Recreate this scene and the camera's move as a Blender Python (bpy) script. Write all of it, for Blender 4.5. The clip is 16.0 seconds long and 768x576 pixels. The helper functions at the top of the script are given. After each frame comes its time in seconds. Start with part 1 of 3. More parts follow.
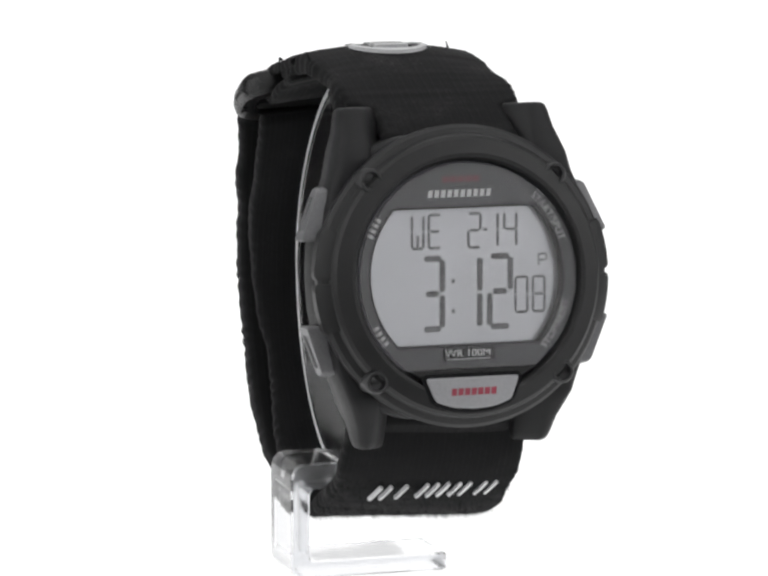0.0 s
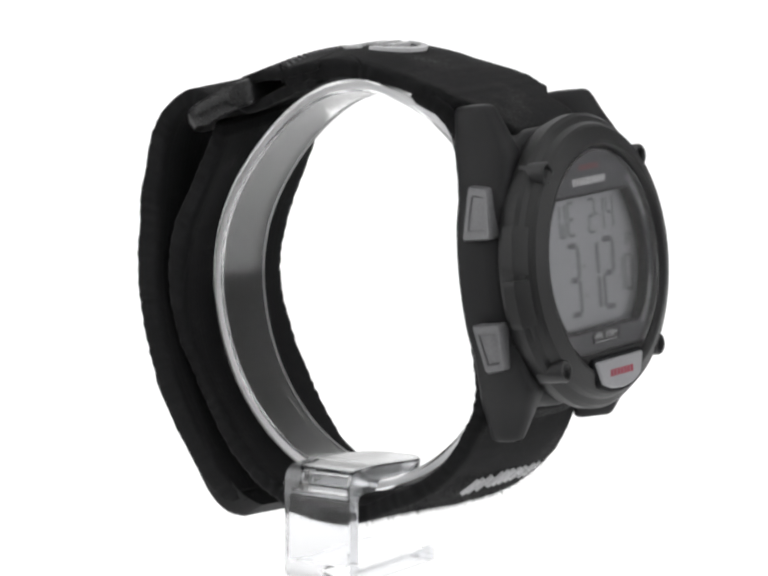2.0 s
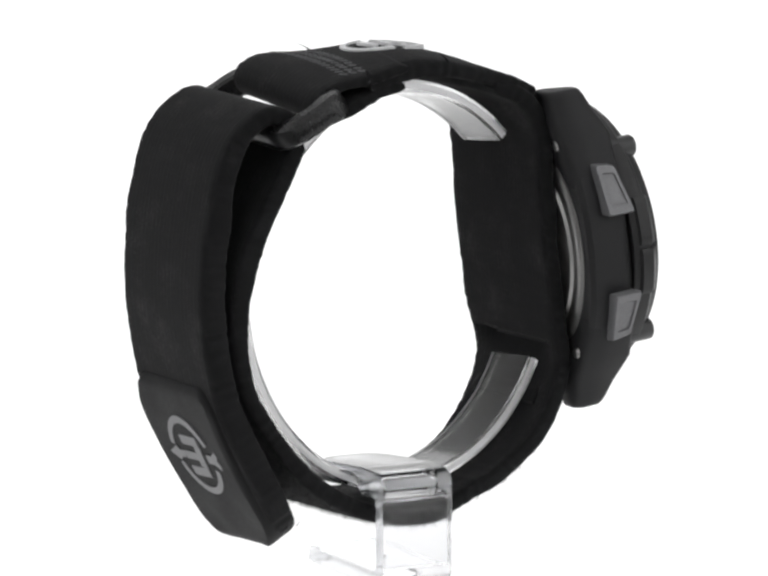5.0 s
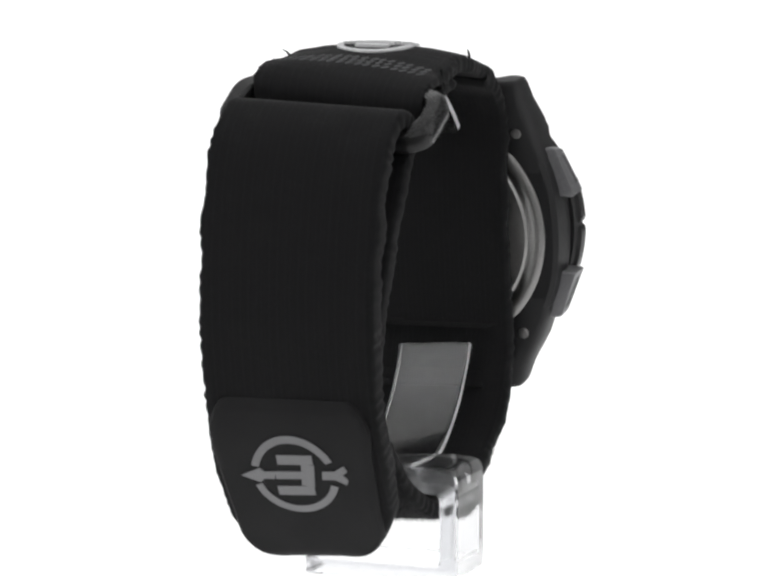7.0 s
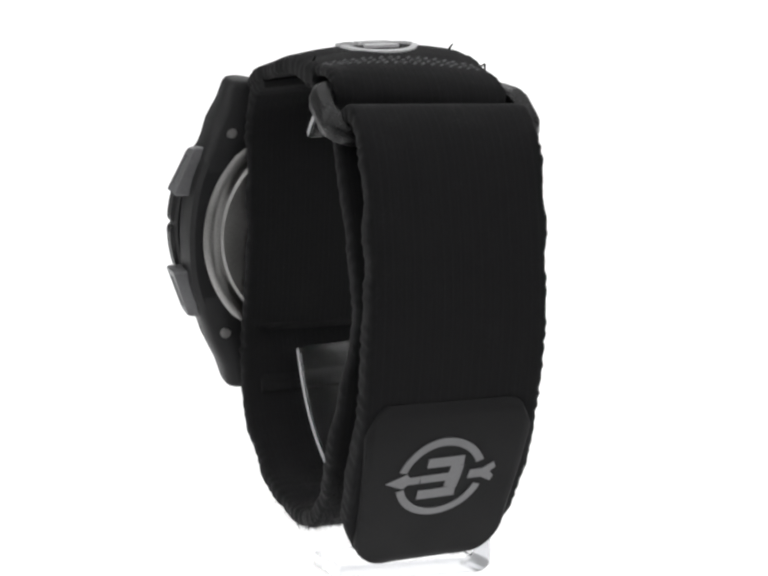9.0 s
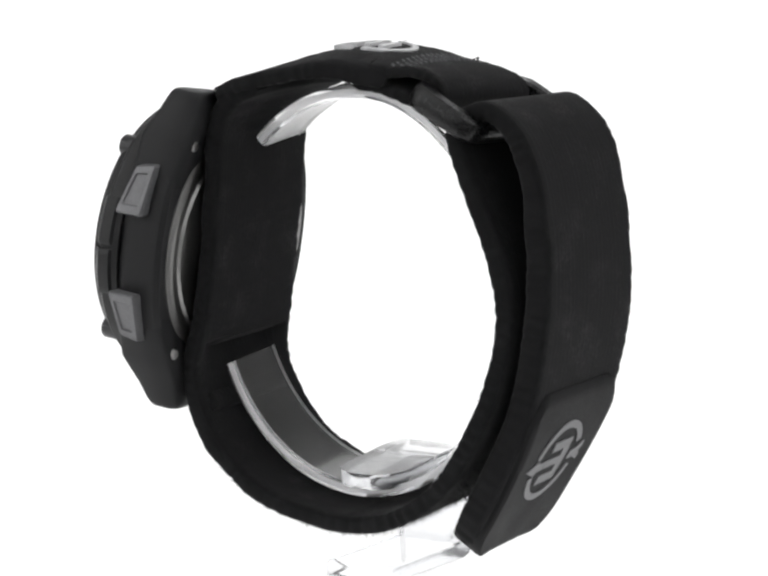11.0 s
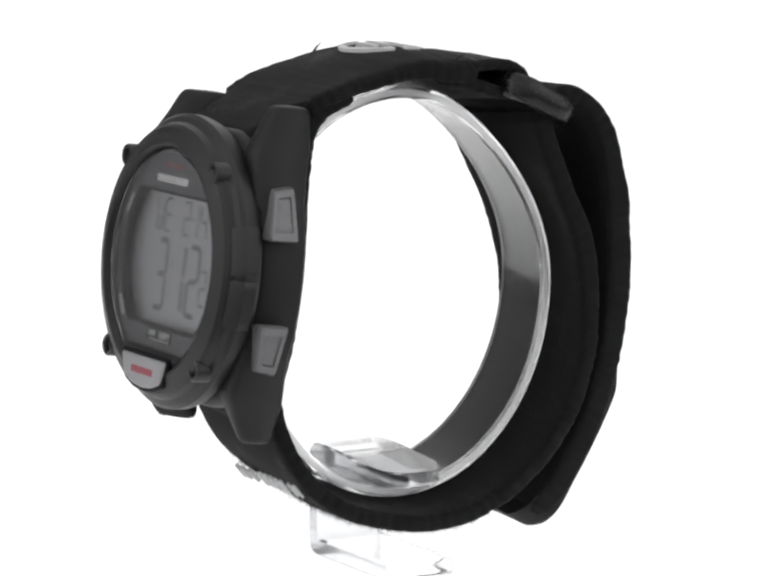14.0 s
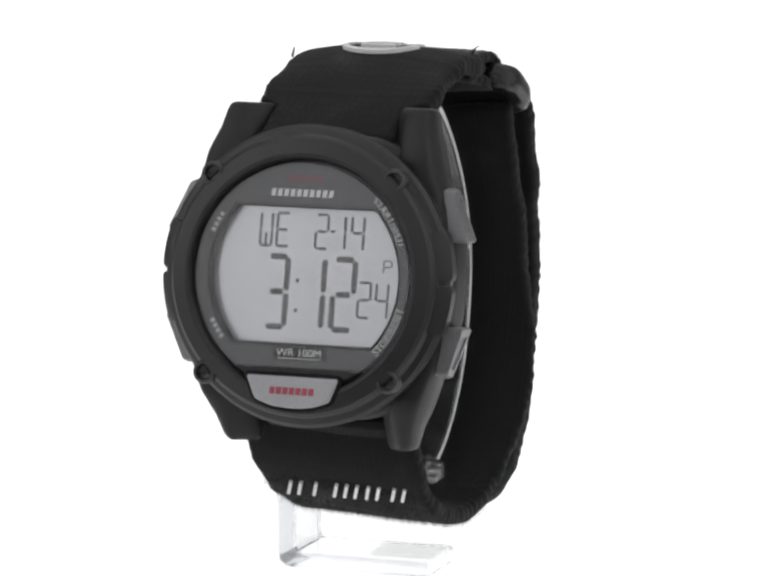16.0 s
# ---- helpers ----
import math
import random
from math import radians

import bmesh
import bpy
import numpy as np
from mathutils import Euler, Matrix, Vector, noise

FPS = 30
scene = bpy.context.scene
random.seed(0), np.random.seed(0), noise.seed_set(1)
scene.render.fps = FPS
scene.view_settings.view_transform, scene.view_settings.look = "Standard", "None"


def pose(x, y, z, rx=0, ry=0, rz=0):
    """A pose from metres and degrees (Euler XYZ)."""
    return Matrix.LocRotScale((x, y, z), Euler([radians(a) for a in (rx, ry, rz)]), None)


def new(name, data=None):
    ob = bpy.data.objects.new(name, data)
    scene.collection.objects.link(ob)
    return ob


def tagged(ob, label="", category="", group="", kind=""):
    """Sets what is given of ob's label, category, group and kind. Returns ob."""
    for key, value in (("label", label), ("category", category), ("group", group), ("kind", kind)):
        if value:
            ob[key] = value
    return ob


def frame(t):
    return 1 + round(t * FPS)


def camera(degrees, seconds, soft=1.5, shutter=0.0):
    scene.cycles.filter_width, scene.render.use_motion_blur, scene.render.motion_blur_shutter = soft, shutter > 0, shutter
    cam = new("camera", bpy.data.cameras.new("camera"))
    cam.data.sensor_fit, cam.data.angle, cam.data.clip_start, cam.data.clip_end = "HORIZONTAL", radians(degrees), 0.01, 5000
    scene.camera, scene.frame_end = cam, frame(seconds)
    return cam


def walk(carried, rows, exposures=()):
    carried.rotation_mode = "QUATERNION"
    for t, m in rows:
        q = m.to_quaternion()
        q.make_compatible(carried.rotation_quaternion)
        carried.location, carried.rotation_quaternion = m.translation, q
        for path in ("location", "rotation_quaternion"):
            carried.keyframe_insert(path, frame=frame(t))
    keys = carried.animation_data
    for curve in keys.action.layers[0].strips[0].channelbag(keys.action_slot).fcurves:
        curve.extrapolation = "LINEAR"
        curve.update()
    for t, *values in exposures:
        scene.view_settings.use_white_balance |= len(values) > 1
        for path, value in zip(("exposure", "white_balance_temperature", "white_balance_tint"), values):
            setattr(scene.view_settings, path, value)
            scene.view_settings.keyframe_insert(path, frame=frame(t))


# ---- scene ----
cam = camera(10.887, 16.0, soft=2.8)
EYE = (0.0005, -0.6, 0.1330)
CAM_POSE = pose(*EYE, 90 - 8.526, 0, 0) @ pose(0, 0, 0, 0, 0, 0.065)
walk(cam, [(0.0, CAM_POSE), (16.0, CAM_POSE)])

MM = 0.001
LIFT = 131.5          # height of the camera's level above the sheet, in mm
YAW_START, YAW_RATE = 17.15, 20.2


# ---- light: a glowing white sheet, and unseen glowing walls and roof added as fill ----
world = bpy.data.worlds.new("world")
scene.world = world
world.use_nodes = True
world.node_tree.nodes["Background"].inputs[0].default_value = (1.0, 1.0, 1.0, 1)
world.node_tree.nodes["Background"].inputs[1].default_value = 0.1
scene.view_settings.exposure = 0.0

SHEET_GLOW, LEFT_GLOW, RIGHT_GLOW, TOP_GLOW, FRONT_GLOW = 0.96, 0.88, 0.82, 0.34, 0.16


# ---- materials ----
def material(name, colour, rough=0.5, metal=0.0, **more):
    m = bpy.data.materials.new(name)
    m.use_nodes = True
    b = m.node_tree.nodes["Principled BSDF"]
    b.inputs["Base Color"].default_value = (*colour, 1)
    b.inputs["Roughness"].default_value = rough
    b.inputs["Metallic"].default_value = metal
    for key, value in more.items():
        b.inputs[key.replace("_", " ")].default_value = value
    return m


def grain(m, scale, amount, spread=0.25, stain=120.0, depth=0.00005):
    """Two scales of variation in colour and roughness, and a fine bump."""
    n, l = m.node_tree.nodes, m.node_tree.links
    b = n["Principled BSDF"]
    co = n.new("ShaderNodeTexCoord")
    fine, wide = n.new("ShaderNodeTexNoise"), n.new("ShaderNodeTexNoise")
    fine.inputs["Scale"].default_value, wide.inputs["Scale"].default_value = scale, stain
    fine.inputs["Detail"].default_value = 4
    for t in (fine, wide):
        l.new(co.outputs["Object"], t.inputs["Vector"])
    add = n.new("ShaderNodeMath")
    add.operation = "ADD"
    l.new(fine.outputs[0], add.inputs[0])
    l.new(wide.outputs[0], add.inputs[1])
    ramp = n.new("ShaderNodeMapRange")
    ramp.inputs[1].default_value, ramp.inputs[2].default_value = 0.6, 1.4
    ramp.inputs[3].default_value, ramp.inputs[4].default_value = 1 - spread, 1 + spread
    l.new(add.outputs[0], ramp.inputs[0])
    mul = n.new("ShaderNodeVectorMath")
    mul.operation = "SCALE"
    mul.inputs[0].default_value = b.inputs["Base Color"].default_value[:3]
    l.new(ramp.outputs[0], mul.inputs["Scale"])
    l.new(mul.outputs[0], b.inputs["Base Color"])
    r = n.new("ShaderNodeMath")
    r.operation = "MULTIPLY"
    r.inputs[1].default_value = b.inputs["Roughness"].default_value
    l.new(ramp.outputs[0], r.inputs[0])
    l.new(r.outputs[0], b.inputs["Roughness"])
    bump = n.new("ShaderNodeBump")
    bump.inputs["Strength"].default_value, bump.inputs["Distance"].default_value = amount, depth
    l.new(fine.outputs[0], bump.inputs["Height"])
    l.new(bump.outputs[0], b.inputs["Normal"])
    return m


def weave(name, colour, pitch, rough=0.95):
    """Ribbed nylon webbing: ribs across, threads along, and lint."""
    m = grain(material(name, colour, rough), 2500, 0.5, 0.45, 150)
    n, l = m.node_tree.nodes, m.node_tree.links
    b = n["Principled BSDF"]
    b.inputs["Specular IOR Level"].default_value = 0.12
    b.inputs["Sheen Weight"].default_value = 0.04
    co = n.new("ShaderNodeTexCoord")
    heights = []
    for axis, size in (("X", pitch), ("X", pitch * 0.57)):
        w = n.new("ShaderNodeTexWave")
        w.bands_direction = axis
        w.inputs["Scale"].default_value = 1 / size * 0.31
        w.inputs["Distortion"].default_value = 1.5
        w.inputs["Detail Scale"].default_value = 3
        l.new(co.outputs["Object"], w.inputs["Vector"])
        heights.append(w)
    mix = n.new("ShaderNodeMath")
    mix.operation = "MULTIPLY"
    l.new(heights[0].outputs[1], mix.inputs[0])
    l.new(heights[1].outputs[1], mix.inputs[1])
    tone = n.new("ShaderNodeMapRange")
    tone.inputs[3].default_value, tone.inputs[4].default_value = 0.88, 1.18
    l.new(mix.outputs[0], tone.inputs[0])
    yarn = n.new("ShaderNodeVectorMath")
    yarn.operation = "SCALE"
    l.new(b.inputs["Base Color"].links[0].from_socket, yarn.inputs[0])
    l.new(tone.outputs[0], yarn.inputs["Scale"])
    l.new(yarn.outputs[0], b.inputs["Base Color"])
    bump = n.new("ShaderNodeBump")
    bump.inputs["Strength"].default_value, bump.inputs["Distance"].default_value = 0.22, 0.00012
    l.new(mix.outputs[0], bump.inputs["Height"])
    old = b.inputs["Normal"].links[0].from_node
    l.new(bump.outputs[0], old.inputs["Normal"])
    return m


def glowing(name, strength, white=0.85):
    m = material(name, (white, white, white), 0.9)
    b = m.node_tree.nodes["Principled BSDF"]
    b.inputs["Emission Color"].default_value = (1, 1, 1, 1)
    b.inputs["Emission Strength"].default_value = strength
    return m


RESIN = grain(material("black_resin", (0.0078, 0.0078, 0.0086), 0.52, Specular_IOR_Level=0.3), 3000, 0.25, 0.2)
BEZEL = grain(material("charcoal_resin", (0.0115, 0.0115, 0.012), 0.44, Specular_IOR_Level=0.38), 2600, 0.35, 0.3)
SCREW = grain(material("screw_plastic", (0.016, 0.016, 0.017), 0.38), 2500, 0.2)
DIAL = grain(material("dial_grey", (0.062, 0.060, 0.072), 0.45), 1800, 0.05, 0.12)
BLACK = material("print_black", (0.005, 0.005, 0.006), 0.5, Specular_IOR_Level=0.1)
LCD = grain(material("lcd_grey", (0.53, 0.535, 0.565), 0.30, 0.80), 900, 0.0, 0.05, 90)
SEGMENT = material("lcd_segment_grey", (0.16, 0.16, 0.172), 0.6)
PRINT = material("pale_print", (0.78, 0.78, 0.79), 0.6)
DIM_PRINT = material("dim_print", (0.58, 0.58, 0.59), 0.6)
RED = grain(material("red_print", (0.27, 0.035, 0.06), 0.5), 3000, 0.0, 0.2)
DIM_RED = material("dim_red_print", (0.19, 0.05, 0.065), 0.5)
BUTTON = grain(material("button_grey", (0.14, 0.14, 0.145), 0.38, 0.35), 2500, 0.15, 0.2)
PLATE = grain(material("plate_grey", (0.29, 0.29, 0.30), 0.4, 0.2), 2500, 0.1, 0.12)
STEEL = grain(material("brushed_steel", (0.31, 0.305, 0.30), 0.38, 1.0), 2500, 0.1, 0.15)
WEBBING = weave("black_webbing", (0.0095, 0.0095, 0.010), 0.0011)
LOOPS = weave("black_loop_pile", (0.0085, 0.0085, 0.009), 0.0008)
RUBBER = grain(material("black_rubber_patch", (0.007, 0.007, 0.0075), 0.65, Specular_IOR_Level=0.2), 3500, 0.4, 0.2)
BUCKLE = grain(material("black_buckle_plastic", (0.006, 0.006, 0.0064), 0.3, Specular_IOR_Level=0.35), 2500, 0.2)
THREAD = grain(material("silver_thread", (0.62, 0.62, 0.63), 0.7), 5000, 0.6, 0.35)
PATCH_PRINT = grain(material("grey_patch_print", (0.17, 0.17, 0.175), 0.7), 4000, 0.3, 0.2)
SEAM = grain(material("seam_thread", (0.10, 0.10, 0.104), 0.8), 5000, 0.4, 0.4)
RING_ACRYLIC = material("clip_acrylic", (0.99, 0.99, 0.995), 0.12, 0.0, Transmission_Weight=1.0, IOR=1.49)
ACRYLIC = material("clear_acrylic", (0.90, 0.905, 0.92), 0.10, 0.0, Transmission_Weight=1.0, IOR=1.49)
SAWN = grain(material("sawn_acrylic_edge", (0.97, 0.97, 0.98), 0.35, 0.0, Transmission_Weight=0.4, IOR=1.49), 900, 0.25, 0.03)
CUT = grain(material("cut_bracket_edge", (0.82, 0.83, 0.86), 0.25, 0.0, Transmission_Weight=0.88, IOR=1.49), 900, 0.25, 0.05)
GLASS = material("watch_crystal", (1, 1, 1), 0.13, 0.0, Transmission_Weight=1.0, IOR=1.48)
# the sheet's whiteness is its own emission, no lamp falls on it
SHEET = glowing("glowing_white_sheet", SHEET_GLOW, 0.2)
DARK_FLOOR = grain(material("unseen_floor_grey", (0.25, 0.25, 0.25), 0.6), 400, 0.1)
# fill light: added walls and roof out of view, each with its own glow
LEFT_FILL, RIGHT_FILL = glowing("left_fill_glow", LEFT_GLOW), glowing("right_fill_glow", RIGHT_GLOW)
# left without glow to keep reflections towards the rear dark
REAR_DARK = material("rear_dark_grey", (0.42, 0.42, 0.42), 0.9)
TOP_FILL = glowing("top_fill_glow", TOP_GLOW)
FRONT_FILL = glowing("front_fill_glow", FRONT_GLOW)


# ---- mesh helpers; shapes are drawn in millimetres ----
BASE = Matrix.Scale(MM, 4) @ Matrix.Translation((0, 0, LIFT))
TILT = radians(7.0)
# the case's own axes: across, towards twelve o'clock, out of the face
CASE = BASE @ Matrix((
    (1, 0, 0, 1.5),
    (0, math.sin(TILT), -math.cos(TILT), -36.1),
    (0, math.cos(TILT), math.sin(TILT), -81.6),
    (0, 0, 0, 1)))


def part(name, bm, mat, parent=None, label="", space=BASE, smooth=40):
    bm.transform(space)
    bmesh.ops.recalc_face_normals(bm, faces=bm.faces)
    me = bpy.data.meshes.new(name)
    for f in bm.faces:
        f.smooth = True
    if smooth < 180:
        for e in bm.edges:
            if len(e.link_faces) == 2 and e.calc_face_angle(0) > radians(smooth):
                e.smooth = False
    bm.to_mesh(me)
    bm.free()
    me.materials.append(mat)
    ob = new(name, me)
    ob.parent = parent
    return tagged(ob, label)


def loft(loops, close=True, caps=True, bm=None):
    """Skin a row of loops with equal counts."""
    bm = bm or bmesh.new()
    rows = [[bm.verts.new(p) for p in loop] for loop in loops]
    n = len(rows[0])
    for a, b in zip(rows, rows[1:]):
        for i in range(n if close else n - 1):
            j = (i + 1) % n
            bm.faces.new((a[i], a[j], b[j], b[i]))
    if caps:
        bm.faces.new(rows[0])
        bm.faces.new(rows[-1])
    return bm


def lathe(profile, n=128, sx=1.0, sy=1.0, bm=None, cx=0.0, cy=0.0, ring=False):
    """Turn (radius, height) about the third axis."""
    loops = [[(cx + r * sx * math.cos(2 * math.pi * i / n), cy + r * sy * math.sin(2 * math.pi * i / n), h) for i in range(n)]
             for r, h in (profile + profile[:1] if ring else profile)]
    out = loft(loops, caps=not ring, bm=bm)
    if ring:
        bmesh.ops.remove_doubles(out, verts=out.verts, dist=1e-5)
    return out


def grown(outline, d):
    """The closed outline moved outwards by d (counterclockwise outlines)."""
    out, n = [], len(outline)
    for i in range(n):
        p, q, r = Vector(outline[i - 1]), Vector(outline[i]), Vector(outline[(i + 1) % n])
        a, b = (q - p).normalized(), (r - q).normalized()
        na, nb = Vector((a.y, -a.x)), Vector((b.y, -b.x))
        m = (na + nb).normalized()
        out.append(q + m * (d / max(0.35, m.dot(na))))
    return out


def slab(outline, low, high, edge=0.3, bm=None):
    """A plate with chamfered rims from an outline."""
    o = [Vector(p) for p in outline]
    i1 = grown(o, -edge)
    at = lambda pts, h: [(p[0], p[1], h) for p in pts]
    return loft([at(i1, low), at(o, low + edge), at(o, high - edge), at(i1, high)], bm=bm)


def rounded(outline, radius, steps=5):
    """Round an outline's corners, by one radius or one for each corner."""
    out, n = [], len(outline)
    radii = radius if isinstance(radius, (list, tuple)) else [radius] * n
    for i in range(n):
        p, q, r = Vector(outline[i - 1]), Vector(outline[i]), Vector(outline[(i + 1) % n])
        d = min(radii[i], (q - p).length * 0.45, (r - q).length * 0.45)
        a, b = q + (p - q).normalized() * d, q + (r - q).normalized() * d
        for k in range(steps + 1):
            t = k / steps
            out.append(a * (1 - t) ** 2 + q * 2 * t * (1 - t) + b * t * t)
    return out


class Path:
    """A smooth line in the watch's upright middle plane, walked by length."""

    def __init__(self, knots, side=1):
        k = [Vector(p) for p in knots]
        k = [k[0] * 2 - k[1]] + k + [k[-1] * 2 - k[-2]]
        pts = []
        for a, b, c, d in zip(k, k[1:], k[2:], k[3:]):
            for i in range(24):
                t = i / 24
                pts.append(0.5 * (2 * b + (c - a) * t + (2 * a - 5 * b + 4 * c - d) * t * t + (3 * b - a - 3 * c + d) * t ** 3))
        self.pts = pts + [k[-2]]
        self.run = [0.0]
        for a, b in zip(self.pts, self.pts[1:]):
            self.run.append(self.run[-1] + (b - a).length)
        self.length, self.side = self.run[-1], side
        self.run = np.array(self.run)
        self.ys, self.zs = np.array([v.x for v in self.pts]), np.array([v.y for v in self.pts])

    def at(self, s):
        where = np.array([s, max(0, s - 0.4), min(self.length, s + 0.4)])
        p, *q = [Vector(v) for v in zip(np.interp(where, self.run, self.ys), np.interp(where, self.run, self.zs))]
        t = (q[1] - q[0]).normalized()
        return p, t, Vector((t.y, -t.x)) * self.side

    def on(self, x, s, h):
        """The point x across, s along and h off the line."""
        p, t, nrm = self.at(s)
        p = p + nrm * h
        return Vector((x, p.x, p.y))

    def nearest(self, y, z):
        i = min(range(len(self.pts)), key=lambda j: (self.pts[j] - Vector((y, z))).length)
        return self.run[i]


def band(path, thick, width, centre, start=0.0, end=None, scallop=0.12, pitch=2.1, step=0.34, rough=0.0, bm=None):
    """A strap along a path: thick, width and centre are functions of the length, or numbers."""
    val = lambda f, s: f(s) if callable(f) else f
    end = path.length if end is None else end
    count = max(6, int((end - start) / step))
    section = []
    for cx, cy, a0 in ((1, 1, 0), (-1, 1, 90), (-1, -1, 180), (1, -1, 270)):
        corner = [(cx, cy, radians(a0 + 30 * k)) for k in range(4)]
        flat_in = [(cx, cy, k) for k in (1.1, 4.0, 8.0)]
        section += corner + flat_in if cx * cy > 0 else flat_in[::-1] + corner
    loops = []
    for i in range(count + 1):
        s = start + (end - start) * i / count
        h, w0, c = val(thick, s) / 2, val(width, s) / 2, val(centre, s)
        h *= min(1.0, 0.45 + min(i, count - i) * 0.2)
        w = w0 + scallop * math.sin(2 * math.pi * s / pitch + 3 * noise.noise((s * 0.3, 1.3, 2.0))) * (0.4 + abs(noise.noise((s * 0.11, 3.1, 0.0))) * 2) + 0.35 * noise.noise((s * 0.22, 7.7, 1.0))
        r = min(h * 0.75, 0.9)
        loop = []
        for n, (cx, cy, a) in enumerate(section):
            inward = n % 14 in (4, 5, 6, 7, 8, 9)
            j = rough * noise.noise((s * 0.7, cx * 5.0 + n, cy * 9.0))
            if inward:
                loop.append(path.on(c + cx * (w0 - r - a), s, cy * h + j))
            else:
                loop.append(path.on(c + cx * (w - r) + r * math.cos(a) + cx * j, s, cy * (h - r) + r * math.sin(a) + cy * j))
        loops.append(loop)
    return loft(loops, bm=bm)


def lay(bm, polys, path, s0, x0, low, high, flip=1, turn=1):
    """Raise flat shapes (across, along) on a path's surface."""
    for poly in polys:
        fine = []
        for i, p in enumerate(poly):
            q = poly[(i + 1) % len(poly)]
            k = max(1, int((Vector(q) - Vector(p)).length / 0.7))
            fine += [(p[0] + (q[0] - p[0]) * j / k, p[1] + (q[1] - p[1]) * j / k) for j in range(k)]
        loft([[path.on(x0 + flip * x, s0 + turn * y, h) for x, y in fine] for h in (low, high)], bm=bm)
    return bm


def bar(x0, y0, x1, y1, w):
    """A stroke between two points."""
    d = Vector((x1 - x0, y1 - y0)).normalized() * (w / 2)
    n = Vector((-d.y, d.x))
    return [(x0 + n.x, y0 + n.y), (x0 - n.x, y0 - n.y), (x1 - n.x, y1 - n.y), (x1 + n.x, y1 + n.y)]


def arc_piece(r0, r1, a0, a1, n=22):
    """A piece of a flat ring, as one outline."""
    angles = [radians(a0 + (a1 - a0) * i / n) for i in range(n + 1)]
    return [(r1 * math.cos(a), r1 * math.sin(a)) for a in angles] + [(r0 * math.cos(a), r0 * math.sin(a)) for a in reversed(angles)]


def flat(polys, low, high, bm=None):
    bm = bm or bmesh.new()
    for poly in polys:
        loft([[(x, y, h) for x, y in poly] for h in (low, high)], bm=bm)
    return bm


# ---- setting: a seamless white sheet, glowing by itself, inside added unseen walls ----
# kept narrow so that reflections beyond the sheet stay darker
SHEET_HALF = 240.0


def sheet_and_unseen_walls():
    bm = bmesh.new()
    # the sheet stops just in front, to cut its glow from below
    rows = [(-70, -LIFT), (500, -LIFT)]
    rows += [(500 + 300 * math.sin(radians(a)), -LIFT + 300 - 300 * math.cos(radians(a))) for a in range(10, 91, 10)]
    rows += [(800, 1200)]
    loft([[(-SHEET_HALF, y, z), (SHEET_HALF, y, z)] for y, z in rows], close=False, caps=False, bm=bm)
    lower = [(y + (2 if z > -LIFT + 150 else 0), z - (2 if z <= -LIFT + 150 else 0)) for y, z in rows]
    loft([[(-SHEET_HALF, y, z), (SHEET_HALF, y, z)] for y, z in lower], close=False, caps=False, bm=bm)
    tagged(part("backdrop", bm, SHEET), "seamless backdrop sheet, made to glow white, curving up behind", "backdrop", kind="structure")

    # grey floor out of view, added so the front reflects dark
    bm = bmesh.new()
    loft([[(-900, y, z), (900, y, z)] for y, z in ((-900, -LIFT - 4), (-900, -LIFT - 12), (806, -LIFT - 12), (806, -LIFT - 4), (-900, -LIFT - 4))], close=False, caps=False, bm=bm)
    tagged(part("floor", bm, DARK_FLOOR), "unseen plain grey floor under the sheet, added for darker reflections", "floor", kind="structure")

    # unseen walls, added to light the watch and shape its reflections
    def wall(name, x0, y0, z0, x1, y1, z1, mat, label):
        bm = bmesh.new()
        loft([[(x0, y0, z), (x1, y0, z), (x1, y1, z), (x0, y1, z)] for z in (z0, z1)], bm=bm)
        tagged(part(name, bm, mat), label, "wall" if "wall" in name else "ceiling", kind="structure")
    wall("wall_left", -906, -900, -LIFT - 12, -902, 230, 1200, LEFT_FILL, "unseen glowing white side wall, added as fill light")
    wall("wall_right", 902, -900, -LIFT - 12, 906, 230, 1200, RIGHT_FILL, "unseen glowing white side wall, added as fill light")
    wall("wall_left_rear", -906, 230, -LIFT - 12, -902, 806, 1200, REAR_DARK, "unseen grey rear side wall, added for darker reflections")
    wall("wall_right_rear", 902, 230, -LIFT - 12, 906, 806, 1200, REAR_DARK, "unseen grey rear side wall, added for darker reflections")
    wall("wall_front", -906, -910, -LIFT - 12, 906, -904, 1200, FRONT_FILL, "unseen dimly glowing front wall, added as fill light")
    wall("wall_back", -906, 806, -LIFT - 12, 906, 812, 1200, REAR_DARK, "unseen grey back wall, added for darker reflections")
    wall("ceiling", -906, -910, 1202, 906, 810, 1208, TOP_FILL, "unseen glowing white roof, added as fill light")


sheet_and_unseen_walls()


# ---- the clear stand ----
def oval(angle, out=0.0):
    """The clip's outline: a tall oval, a little flatter at its upper back."""
    c, s = math.cos(angle), math.sin(angle)
    k = 1 - 0.05 * math.sin(2 * angle) ** 2 if c > 0 and s > 0 else 1
    return c * (27.0 + out) * k, -87.4 + s * (31.3 + out) * k


def frost(ob, axis, edge=SAWN):
    """The sawn side edges of a bent acrylic strip."""
    ob.data.materials.append(edge)
    for f in ob.data.polygons:
        if abs(f.normal[axis]) > 0.9:
            f.material_index = 1
    return ob


LEAN = 0.085


